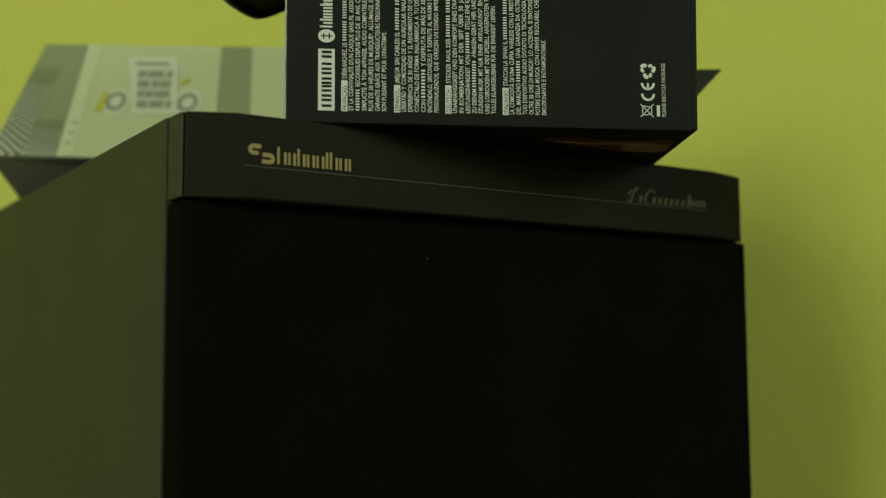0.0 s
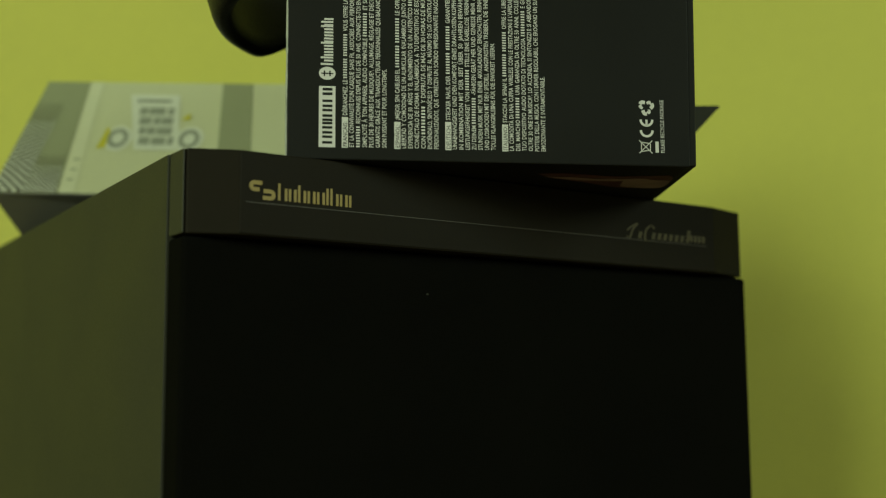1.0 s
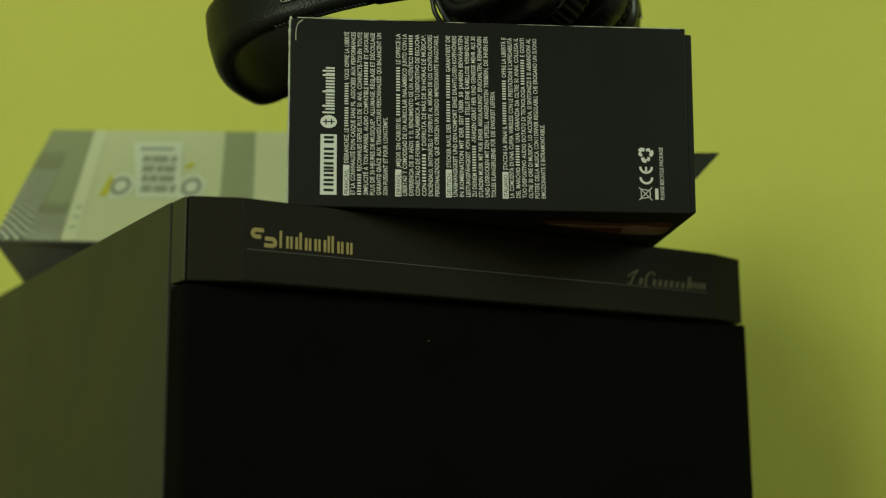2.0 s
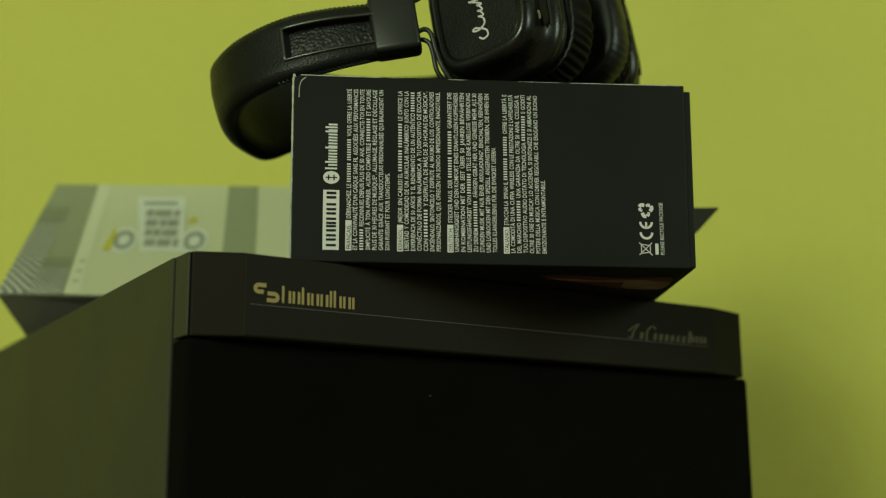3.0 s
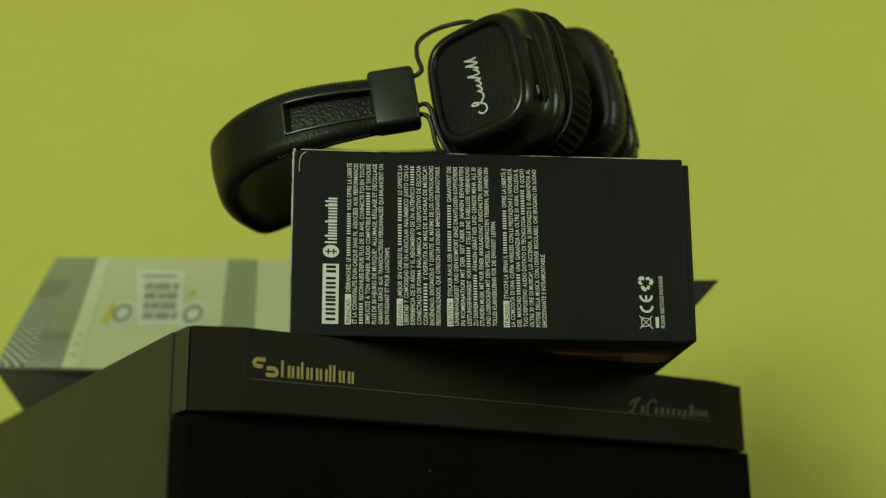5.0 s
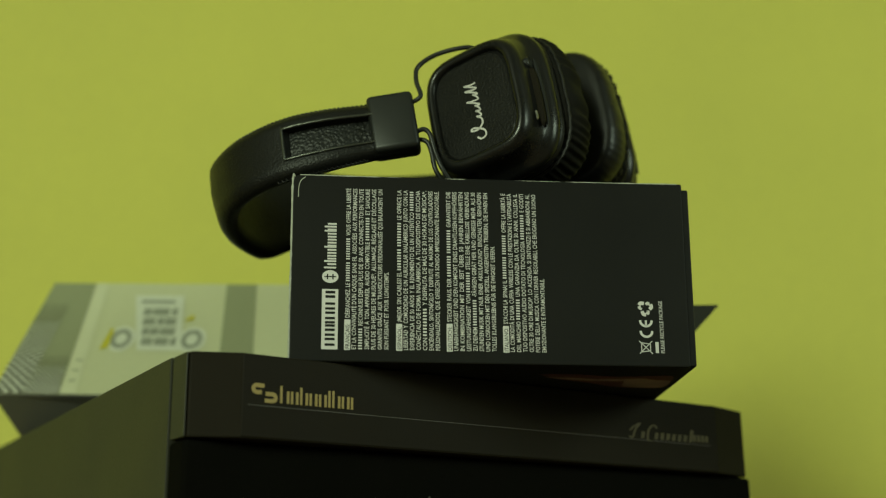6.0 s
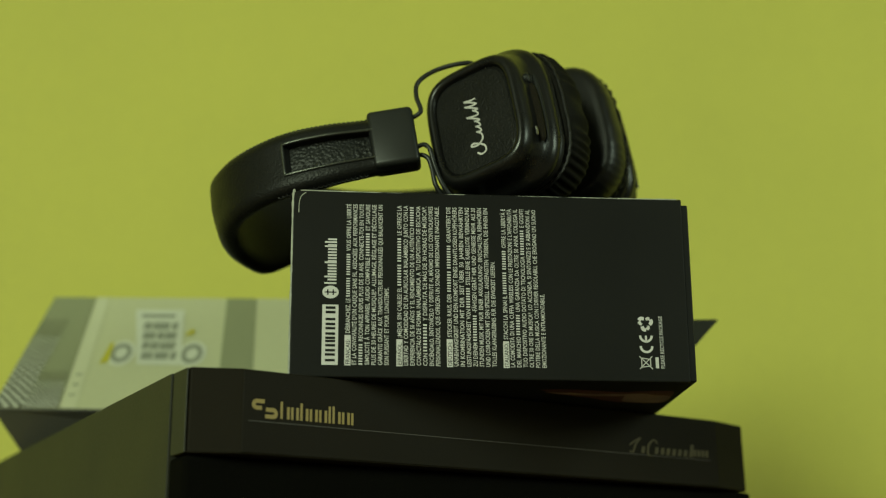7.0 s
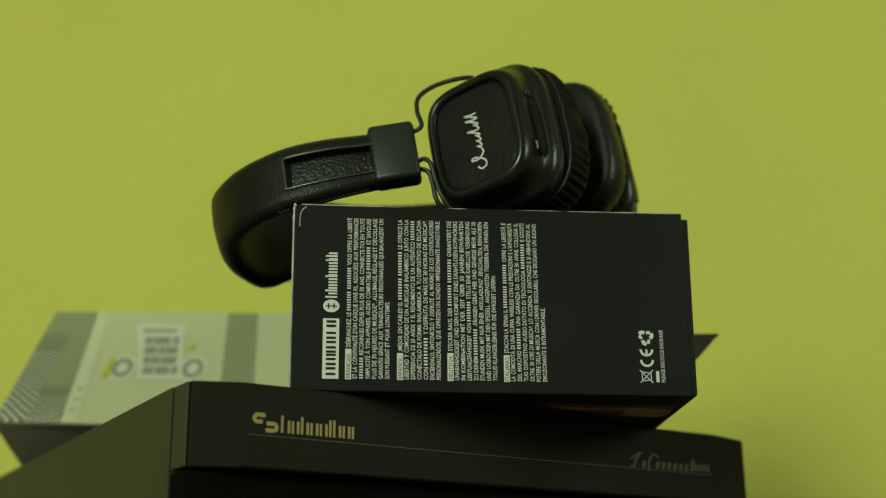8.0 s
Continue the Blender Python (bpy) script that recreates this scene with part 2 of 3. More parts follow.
# gold word as plain bars, one for each letter
x = 0.0380
for w, h in ((0.0043, 0.0072), (0.0036, 0.0052), (0.0038, 0.0073), (0.0038, 0.0052), (0.0038, 0.0052), (0.0012, 0.0071), (0.0040, 0.0073), (0.0038, 0.0052), (0.0024, 0.0052)):
    on_face(part("word_bar", flat_bars([(x, -0.0197, x + 0.0011, -0.0197 + h)] + ([(x + w - 0.0012, -0.0197, x + w, -0.0145)] if w > 0.003 else [])), M_GOLD, name_plate, "gold printed bar"), pose(-0.0004, -0.0005, 0))
    x += w + 0.0007
on_face(part("rule_line", flat_bars([(0.0232, -0.02165, 0.287, -0.02135)]), M_LINE, name_plate, "thin dull silver line"), pose(0, -0.0005, 0))
# script flourish and small figures
def script(bm):
    on_face(part("script_stroke", bm, M_GOLD_DIM, name_plate, "dull gold script stroke"), pose(0, -0.0005, 0))


script(flat_stroke([(0.2308, -0.0200), (0.2330, -0.0206), (0.2352, -0.0165), (0.2385, -0.0132), (0.2345, -0.0150), (0.2312, -0.0172)], 0.0008, pen=1.2))
script(flat_stroke([(0.2500, -0.0150), (0.2475, -0.0136), (0.2440, -0.0165), (0.2435, -0.0212), (0.2470, -0.0215)], 0.0009, pen=1.2))
for k in range(9):
    x = 0.2385 + k * 0.0040 + (0.0052 if k else 0)
    if x < 0.2735:
        script(flat_bars([(x, -0.0206, x + 0.0023, -0.0172 + (0.003 if k == 7 else 0))], lean=0.25))
for k in range(4):
    script(flat_bars([(0.2748 + k * 0.0029, -0.0200, 0.2769 + k * 0.0029, -0.0166)]))
# a speck of lint on the cloth
bm = bmesh.new()
bmesh.ops.create_icosphere(bm, subdivisions=1, radius=0.0005)
for v in bm.verts:
    v.co = (v.co.x * 1.5, v.co.y * 0.5, v.co.z)
part("lint_speck", bm, M_FLAP, speaker, "tiny pale speck of lint").matrix_basis = pose(0.1165, 0.0006, -0.0545)
# ---- headphone box: front face in the plane y = 0 ----
BOX_H, BOX_W, BOX_D = 0.0852, 0.1785, 0.165
carton = empty("headphone_box", pose(0, 0, 0.0004), "black printed cardboard headphone box lying on its side", "box")


def leaning(bm):
    """The card has gone a little out of square."""
    for v in bm.verts:
        u, h = v.co.x / BOX_W, v.co.z / BOX_H
        v.co.x += 0.085 * v.co.y + 0.0012 * u * h
        v.co.z += 0.0017 * u * u * h
    return bm


bm = prism([(-0.0006, 0), (BOX_W, 0), (BOX_W, BOX_H), (0.0026, BOX_H), (0.0011, BOX_H - 0.0004), (0.0, BOX_H - 0.0014), (-0.0006, BOX_H - 0.0030)], 0, BOX_D, 0.0006, 2)
for v in bm.verts:
    v.co = (v.co.x, v.co.z, v.co.y)
sleeve = part("sleeve", leaning(bm), M_CARD, carton, "black card sleeve with white print")
tray = part("tray", leaning(box((0.003, 0.0012, 0.0006), (BOX_W + 0.0032, BOX_D - 0.0012, BOX_H - 0.0024), 0.0006, 2)), M_CARD, carton)
# pale sleeve edges: worn paper on the left, a painted lit line on top
def edge_wear_light(pts, r, per=8):
    """Frayed paper and painted edge light: a line whose thickness comes and goes."""
    line = smooth_line(pts, per)
    rings = []
    for i, p in enumerate(line):
        d = (line[min(i + 1, len(line) - 1)] - line[max(i - 1, 0)]).normalized()
        out = Vector((0, -1, 0))
        across = d.cross(out).normalized()
        k = r * (0.55 + 0.9 * abs(noise.noise(p * 260)))
        rings.append([p + k * (math.cos(q * math.pi / 3) * across + 0.6 * math.sin(q * math.pi / 3) * out) for q in range(6)])
    return loft(rings)


part("worn_lit_edge", edge_wear_light([(-0.0007, 0.0002, 0.001), (-0.0008, 0.0002, 0.02), (-0.0006, 0.0003, 0.05), (-0.0006, 0.0003, 0.0820), (0.0003, 0.0003, 0.0845)], 0.00062, 14), M_CARD_WORN_LIT, carton, "pale card edge with scuffs and painted edge light")
# this strip paints the light caught by the sleeve's top edge
part("worn_lit_edge", edge_wear_light([(0.0026, 0.0001, BOX_H - 0.0002), (0.05, 0.0002, BOX_H - 0.0001), (0.12, 0.0002, BOX_H + 0.0006), (BOX_W - 0.001, 0.0001, BOX_H + 0.0015)], 0.00036, 16), M_CARD_WORN_LIT, carton, "pale card edge with scuffs and painted edge light")
part("crease", edge_wear_light([(0.0020, -0.0001, 0.0745), (0.0021, -0.0001, 0.0790), (0.0030, -0.0001, 0.0822), (0.0050, -0.0001, 0.0840)], 0.00030), M_CARD_WORN_LIT, carton, "pale crease at the corner")
# picture on the underside
def printed_shape(outline, z):
    """A flat shape with a soft, wavy outline on the underside."""
    bm = bmesh.new()
    line = smooth_line([(x, y, z) for x, y in outline], 5)
    bm.faces.new([bm.verts.new(p) for p in line])
    return bm


part("underside_print", printed_shape([(0.113, 0.021), (0.130, 0.0195), (0.150, 0.024), (0.166, 0.021), (0.1775, 0.022), (0.1790, 0.048), (0.160, 0.051), (0.142, 0.041), (0.124, 0.032)], -0.0002), M_MAROON, carton, "dark red printed picture")
part("underside_print", printed_shape([(0.117, 0.0270), (0.130, 0.0275), (0.142, 0.0300), (0.151, 0.0290), (0.158, 0.031), (0.154, 0.0345), (0.140, 0.0340), (0.126, 0.0310)], -0.00035), M_SKIN, carton, "brown printed picture")
part("underside_print", printed_shape([(0.156, 0.0285), (0.164, 0.0265), (0.171, 0.0300), (0.1790, 0.0320), (0.1800, 0.0480), (0.171, 0.0500), (0.160, 0.0470), (0.158, 0.0390)], -0.00045), M_SKIN, carton, "brown printed picture")
# an opened end flap stands out behind
bm = prism([(0.0, 0.0540), (0.040, 0.0552), (0.0478, 0.0556), (0.0484, 0.0546), (0.0455, 0.0525), (0.0355, 0.0415), (0.022, 0.030), (0.0, 0.020)], 0.0, 0.0011, 0.0003)
flap = part("end_flap", bm, M_FLAP, carton, "grey inside of an end flap folded out")
flap.matrix_basis = pose(0.1820, 0.1005, -0.0012, 90, 0, 0)

# ---- print on the front: reads upwards, local x along the line, local z across it ----
GLYPHS = {}


def glyphs(text):
    """Flat letters of the built-in font with capitals 1 high: corner points, faces and width."""
    if text not in GLYPHS:
        c = bpy.data.curves.new("lettering", "FONT")
        c.body, c.resolution_u, c.size, c.offset = text, 2, 1.0, 0.008
        ob = bpy.data.objects.new("lettering", c)
        me = bpy.data.meshes.new_from_object(ob)
        pts = [(v.co.x, v.co.y) for v in me.vertices]
        polys = [tuple(p.vertices) for p in me.polygons]
        bpy.data.objects.remove(ob)
        bpy.data.curves.remove(c)
        bpy.data.meshes.remove(me)
        k = 1 / 0.72
        x0 = min(p[0] for p in pts)
        GLYPHS[text] = ([((x - x0) * k, y * k) for x, y in pts], polys, (max(p[0] for p in pts) - x0) * k)
    return GLYPHS[text]


class Print:
    """Collects flat print on the front face; a line runs upwards at x, from z on."""

    def __init__(self):
        self.v, self.f = [], []

    def word(self, text, x, z, cap, narrow, y=-0.0002):
        pts, polys, w = glyphs(text)
        n = len(self.v)
        self.v += [(x - b * cap, y, z + a * cap * narrow) for a, b in pts]
        self.f += [tuple(n + i for i in p) for p in polys]
        return w * cap * narrow

    def bar(self, x0, z0, x1, z1, y=-0.0002):
        n = len(self.v)
        self.v += [(x0, y, z0), (x1, y, z0), (x1, y, z1), (x0, y, z1)]
        self.f.append((n, n + 1, n + 2, n + 3))

    def line(self, text, x, z, cap, length=0.0, narrow=0.72):
        """One line. A token #n is a plain bar n letters long. length: the line is set out to fill it."""
        words = text.split()
        widths = [int(w[1:]) * 0.80 * cap * narrow if w[0] == "#" else glyphs(w)[2] * cap * narrow for w in words]
        gap = 0.42 * cap
        if length:
            squeeze = min(1.25, (length - gap * (len(words) - 1)) / sum(widths))
            widths = [w * squeeze for w in widths]
            narrow *= squeeze
            gap = (length - sum(widths)) / max(1, len(words) - 1)
        for w, wide in zip(words, widths):
            if w[0] == "#":
                step = wide / int(w[1:])
                for k in range(int(w[1:])):
                    self.bar(x - cap * 0.92, z + k * step, x - cap * 0.08, z + (k + 0.52) * step)
            else:
                self.word(w, x, z, cap, narrow)
            z += wide + gap

    def part(self, name, material, parent, label):
        me = bpy.data.meshes.new(name)
        me.from_pydata(self.v, [], self.f)
        me.materials.append(material)
        ob = new(name, me)
        ob.parent = parent
        return tagged(ob, label)


CAP, Z0, FULL = 0.0020, 0.0056, 0.0735
BLOCKS = (
    (0.0232, 0.0140, "FRANÇAIS:", ("DÉBRANCHEZ. LE #8 #9 VOUS OFFRE LA LIBERTÉ",
     "ET LA CONVIVIALITÉ D'UN CASQUE SANS FIL ASSOCIÉES AUX PERFORMANCES",
     "#8 RECONNUES DEPUIS PLUS DE 50 ANS. CONNECTE-TOI EN TOUTE",
     "SIMPLICITÉ À TON APPAREIL AUDIO COMPATIBLE #9 ET SAVOURE",
     "PLUS DE 30 HEURES DE MUSIQUE*. ALLUMAGE, RÉGLAGE ET DÉCOLLAGE",
     "GARANTIS GRÂCE AUX TRANSDUCTEURS PERSONNALISÉS QUI BALANCENT UN",
     "SON PUISSANT ET POUR LONGTEMPS.")),
    (0.0459, 0.0125, "ESPAÑOL:", ("¡MEJOR SIN CABLES! EL #8 #9 LE OFRECE LA",
     "LIBERTAD Y COMODIDAD DE UN AURICULAR INALÁMBRICO JUNTO CON LA",
     "EXPERIENCIA DE 50 AÑOS Y EL RENDIMIENTO DE UN AUTÉNTICO #8",
     "CONÉCTALO DE FORMA INALÁMBRICA A TU DISPOSITIVO DE ESCUCHA",
     "CON #9 Y DISFRUTA DE MÁS DE 30 HORAS DE MÚSICA*.",
     "ENCIÉNDALO, SINTONÍCELO Y DISFRUTE AL MÁXIMO DE LOS CONTROLADORES",
     "PERSONALIZADOS, QUE OFRECEN UN SONIDO IMPRESIONANTE INAGOTABLE.")),
    (0.0682, 0.0130, "DEUTSCH:", ("STECKER RAUS. DER #8 #9 GARANTIERT DIE",
     "UNABHÄNGIGKEIT UND DEN KOMFORT EINES DRAHTLOSEN KOPFHÖRERS",
     "IN KOMBINATION MIT DER SEIT ÜBER 50 JAHREN BEWÄHRTEN",
     "LEISTUNGSFÄHIGKEIT VON #8 STELLE EINE KABELLOSE VERBINDUNG",
     "ZU DEINEM #10 -FÄHIGEN GERÄT HER UND GENIESSE MEHR ALS 30",
     "STUNDEN MUSIK MIT NUR EINER AKKULADUNG*. EINSCHALTEN, REINHÖREN",
     "UND LOSROCKEN MIT DEN SPEZIELL ANGEPASSTEN TREIBERN, DIE IHNEN EIN",
     "TOLLES KLANGERLEBNIS FÜR DIE EWIGKEIT LIEFERN.")),
    (0.0934, 0.0125, "ITALIANO:", ("STACCHI LA SPINA! IL #9 #8 OFFRE LA LIBERTÀ E",
     "LA COMODITÀ DI UNA CUFFIA WIRELESS CON LE PRESTAZIONI E L'AFFIDABILITÀ",
     "DEL MARCHIO #8 UNA GARANZIA DA OLTRE 50 ANNI. COLLEGA IL",
     "TUO DISPOSITIVO AUDIO DOTATO DI TECNOLOGIA #10 E GODITI",
     "OLTRE 30 ORE DI MUSICA*. LO ACCENDA, SI SINTONIZZI E SI ABBANDONI AL",
     "POTERE DELLA MUSICA CON I DRIVER REGOLABILI, CHE EROGANO UN SUONO",
     "EMOZIONANTE E INTRAMONTABILE.")),
)
for x0, head, title, lines in BLOCKS:
    ink, dark = Print(), Print()
    pitch = 0.00284
    ink.bar(x0 - 0.0001, Z0 - 0.0004, x0 + CAP + 0.0006, Z0 + head - 0.0009)
    dark.line(title, x0 + CAP + 0.0002, Z0 + 0.0002, CAP * 0.92, head - 0.0019)
    dark.v = [(x, -0.0003, z) for x, y, z in dark.v]
    for k, text in enumerate(lines):
        x = x0 + CAP + 0.0002 + k * pitch
        if k == 0:
            ink.line(text, x, Z0 + head, CAP, FULL - head)
        else:
            ink.line(text, x, Z0, CAP, 0 if k == len(lines) - 1 and len(text) < 50 else (FULL if len(text) > 62 or k < len(lines) - 1 else FULL * 0.96))
    block = ink.part("text_block", M_INK, sleeve, "white printed paragraph")
    dark.part("text_heading", M_CARD, sleeve, "dark letters on a white tab")

# model plate: plain dark blocks on white
ink, dark = Print(), Print()
ink.bar(0.0132, 0.0053, 0.0203, 0.0322)
z = 0.0068
for w in (0.0037, 0.0034, 0.0026, 0.0036, 0.0034):
    dark.bar(0.0147, z, 0.0190, z + 0.0011, -0.0003)
    dark.bar(0.0147, z + w - 0.0012, 0.0190, z + w - 0.0001, -0.0003)
    z += w + 0.0007
z += 0.0006
for dz in (0.0006, 0.0026):
    dark.bar(0.0147, z + dz, 0.0190, z + dz + 0.0012, -0.0003)
# round badge and a word as bars
n = len(ink.v)
ring = [(0.0167 + 0.0036 * math.cos(a), -0.0002, 0.0379 + 0.0029 * math.sin(a)) for a in [i * math.pi / 12 for i in range(24)]]
ink.v += ring
ink.f.append(tuple(range(n, n + 24)))
dark.bar(0.0141, 0.0376, 0.0193, 0.0381, -0.0003)
dark.bar(0.0152, 0.0366, 0.0158, 0.0391, -0.0003)
dark.bar(0.0176, 0.0366, 0.0182, 0.0391, -0.0003)
z = 0.0416
for w, tall in ((0.0025, 1), (0.0007, 1), (0.0022, 0), (0.0023, 0), (0.0015, 1), (0.0023, 0), (0.0023, 0), (0.0015, 1), (0.0022, 1)):
    ink.bar(0.0139 if tall else 0.0153, z, 0.0192, z + 0.0008)
    if w > 0.001:
        ink.bar(0.0153, z + w - 0.0009, 0.0192, z + w - 0.0001)
    z += w + 0.00045
ink.part("model_plate", M_INK, sleeve, "white printed plate and badge")
dark.part("model_bars", M_CARD, sleeve, "dark bars on a white plate")

# marks at the right: bin sign, two letters, recycling sign, small line
ink = Print()
ink.line("PLEASE RECYCLE PACKAGE", 0.1668, 0.0062, 0.0018, 0.0240)
ink.bar(0.1626, 0.0062, 0.1641, 0.0112)
ink.part("small_print", M_INK, sleeve, "white printed marks")


def half_rings(cx, zs, r):
    """Two letters made of half circles that open upwards, the second with a bar."""
    bm = bmesh.new()
    for k, z in enumerate(zs):
        flat_stroke([(cx + r * math.cos(a * math.pi / 8), z - r * math.sin(a * math.pi / 8)) for a in range(9)], 0.00105, bm, per=3)
        if k:
            flat_stroke([(cx, z - r), (cx, z)], 0.00095, bm, per=2)
    return bm


def ring_marks(cx, cz, r):
    """Three bent arrows in a triangle."""
    bm = bmesh.new()
    for k in range(3):
        a = k * 2 * math.pi / 3 + 0.52

        def at(turn, far):
            return cx + r * far * math.cos(a + turn), cz + r * far * math.sin(a + turn)

        flat_stroke([at(-0.80, 0.62), at(-0.32, 0.88), at(0.10, 0.92)], 0.0016, bm, per=3)
        flat_stroke([at(0.26, 0.90), at(0.46, 0.74), at(0.60, 0.66)], 0.0014, bm, per=3)
        tip = [at(0.62, 1.02), at(0.50, 0.36), at(1.06, 0.66)]
        bm.faces.new([bm.verts.new((x, -0.0001, z)) for x, z in tip])
    return bm


part("round_letters", half_rings(0.1588, (0.01625, 0.0211), 0.0027), M_INK, sleeve, "white printed letters").matrix_basis = pose(0, -0.0001, 0)
part("recycling_sign", ring_marks(0.1588, 0.0268, 0.0034), M_INK, sleeve, "white recycling sign").matrix_basis = pose(0, -0.0001, 0)
bm = bmesh.new()
for pts in ([(0.1552, 0.0058), (0.1612, 0.0116)], [(0.1552, 0.0116), (0.1612, 0.0058)], [(0.1562, 0.0066), (0.1603, 0.0072)], [(0.1562, 0.0108), (0.1603, 0.0102)], [(0.1562, 0.0064), (0.1562, 0.0110)], [(0.1603, 0.0072), (0.1603, 0.0102)]):
    flat_stroke(pts, 0.0004, bm, per=2)
part("bin_sign", bm, M_INK, sleeve, "white crossed-out bin sign").matrix_basis = pose(0, -0.0001, 0)

# ---- tapered white carton behind: local x along its front, y up its slope, z out of the slope ----
SLOPE = Matrix(((0.9729, 0.151, -0.1754), (-0.2275, 0.4845, -0.8447), (-0.0426, 0.8616, 0.5057)))
LIFT = 0.043
foot = Vector((-0.158, 0.26, 0.0006))
m = Matrix.Translation(foot + SLOPE @ Vector((0, 0, LIFT))) @ SLOPE.to_4x4()
white_box = empty("tapered_carton", m, "pale printed carton with a sloping front and checked corner", "box")
inv = m.inverted()
LEN = 0.0925


def edge_x(side, y):
    """The carton narrows towards its top."""
    return (-0.0055 + 0.109 * y) if side == 0 else (0.186 - 0.109 * y)


def slope_patch(corners, z, bm=None):
    bm = bm or bmesh.new()
    bm.faces.new([bm.verts.new((x, y, z)) for x, y in corners])
    return bm


bm = bmesh.new()
face = [Vector((edge_x(s, y), y, 0)) for s, y in ((0, 0), (1, 0), (1, LEN), (0, LEN))]
low = []
for p in face:
    w = m @ p
    low.append(w)
f0, f1 = (m @ Vector((0.0, 0, -LIFT))), (m @ Vector((0.18, 0, -LIFT)))
base = [Vector((f0.x, f0.y, 0.0008)), Vector((f1.x, f1.y, 0.0008)), Vector((low[2].x, low[2].y + 0.004, 0.0008)), Vector((low[3].x, low[3].y + 0.004, 0.0008))]
top = [bm.verts.new(p) for p in face]
bot = [bm.verts.new(inv @ p) for p in base]
bm.faces.new(top)
bm.faces.new(bot[::-1])
for i in range(4):
    bm.faces.new((top[i], bot[i], bot[(i + 1) % 4], top[(i + 1) % 4]))
bmesh.ops.bevel(bm, geom=list(bm.edges), offset=0.0006, segments=1, affect="EDGES")
part("carton_body", bm, M_CARTON_DARK, white_box, "grey carton sides")
part("front_panel", slope_patch([(edge_x(0, 0) + 0.0006, 0.0006), (edge_x(1, 0) - 0.0006, 0.0006), (edge_x(1, LEN) - 0.0006, LEN - 0.0006), (edge_x(0, LEN) + 0.0006, LEN - 0.0006)], 0.0003), M_CARTON, white_box, "pale cream printed front")


def band_at(x0, x1, t0, t1):
    """A printed stripe that follows the taper: x at the foot and at the top."""
    return [(x0, 0.0008), (x1, 0.0008), (t1, LEN - 0.0008), (t0, LEN - 0.0008)]


part("stripe", slope_patch(band_at(-0.0048, 0.0355, 0.0052, 0.0325), 0.0006), M_CARTON_GREY, white_box, "grey-green printed stripe")
part("stripe", slope_patch(band_at(0.129, 0.150, 0.1175, 0.1365), 0.0006), M_CARTON_GREY, white_box, "grey-green printed stripe")
part("stripe", slope_patch(band_at(0.0362, 0.0455, 0.0332, 0.0410), 0.0006), M_CARTON_LIGHT, white_box, "pale printed stripe")
# checked corner: coarse squares along the edge, fine ones beside them that thin out up the slope
light, dark = bmesh.new(), bmesh.new()


def checks(x0, wide, tall, ratio, cols, rows, stop):
    """A board of squares whose columns follow the carton's edge; rows grow flatter and squares smaller with height."""
    y = 0.0008
    for r in range(rows):
        k = 1 - 0.5 * r / rows
        for c in range(cols):
            x = x0 + 0.109 * y + c * wide
            if x + wide > stop - 0.033 * y or (c + r) % 2 == 0 and r > rows * 0.7:
                continue
            q, p = wide * (1 - k) / 2, tall * (1 - k) / 2
            slope_patch([(x + q, y + p), (x + wide - q, y + p), (x + wide - q, y + tall - p), (x + q, y + tall - p)], 0.0009, dark if (c + r) % 2 else light)
        y += tall
        tall *= ratio


checks(-0.0046, 0.0030, 0.0025, 0.980, 6, 42, 0.0345)
checks(-0.0046 + 0.0182, 0.00150, 0.0013, 0.992, 14, 24, 0.0355)
tagged(part("light_check", light, M_STICKER, white_box, "pale printed check pattern"), kind="stuff")
tagged(part("dark_check", dark, M_BLACKINK, white_box, "dark printed check pattern"), kind="stuff")
# sticker with grey bars, two round marks with a yellow wedge beside them
part("sticker", slope_patch([(0.0735, 0.0350), (0.1008, 0.0350), (0.0925, 0.0810), (0.0612, 0.0810)], 0.0009), M_STICKER, white_box, "white paper sticker")
bm = bmesh.new()
slope_patch([(0.0670, 0.0740), (0.0885, 0.0740), (0.0880, 0.0766), (0.0664, 0.0766)], 0.0012, bm)
part("sticker_bar", bm, M_GREYINK, white_box, "grey printed bar")
for k in range(4):
    y = 0.0390 + k * 0.0082
    x = 0.0755 - 0.0085 * (y - 0.035) / 0.046
    for w in ((0.0080, 0.0100, 0.0040), (0.0050, 0.0060, 0.0110), (0.0090, 0.0050, 0.0080), (0.0060, 0.0120, 0.0040))[k]:
        part("sticker_bar", slope_patch([(x, y), (x + w * 0.86, y), (x + w * 0.85, y + 0.0062), (x - 0.0002, y + 0.0062)], 0.0012), M_GREYINK, white_box, "grey printed bar")
        x += w
for cx in (0.0615, 0.1055):
    part("sticker", slope_patch([(cx + 0.0088 * math.cos(i * math.pi / 14), 0.0442 + 0.0104 * math.sin(i * math.pi / 14)) for i in range(28)], 0.0007), M_STICKER, white_box, "round white paper sticker")
    bm = bmesh.new()
    n = 28
    o = [bm.verts.new((cx + 0.0064 * math.cos(i * 2 * math.pi / n), 0.0442 + 0.0078 * math.sin(i * 2 * math.pi / n), 0.0010)) for i in range(n)]
    q = [bm.verts.new((cx + 0.0036 * math.cos(i * 2 * math.pi / n), 0.0442 + 0.0044 * math.sin(i * 2 * math.pi / n), 0.0010)) for i in range(n)]
    for i in range(n):
        bm.faces.new((o[i], o[(i + 1) % n], q[(i + 1) % n], q[i]))
    part("round_mark", bm, M_GREYINK, white_box, "grey printed ring")
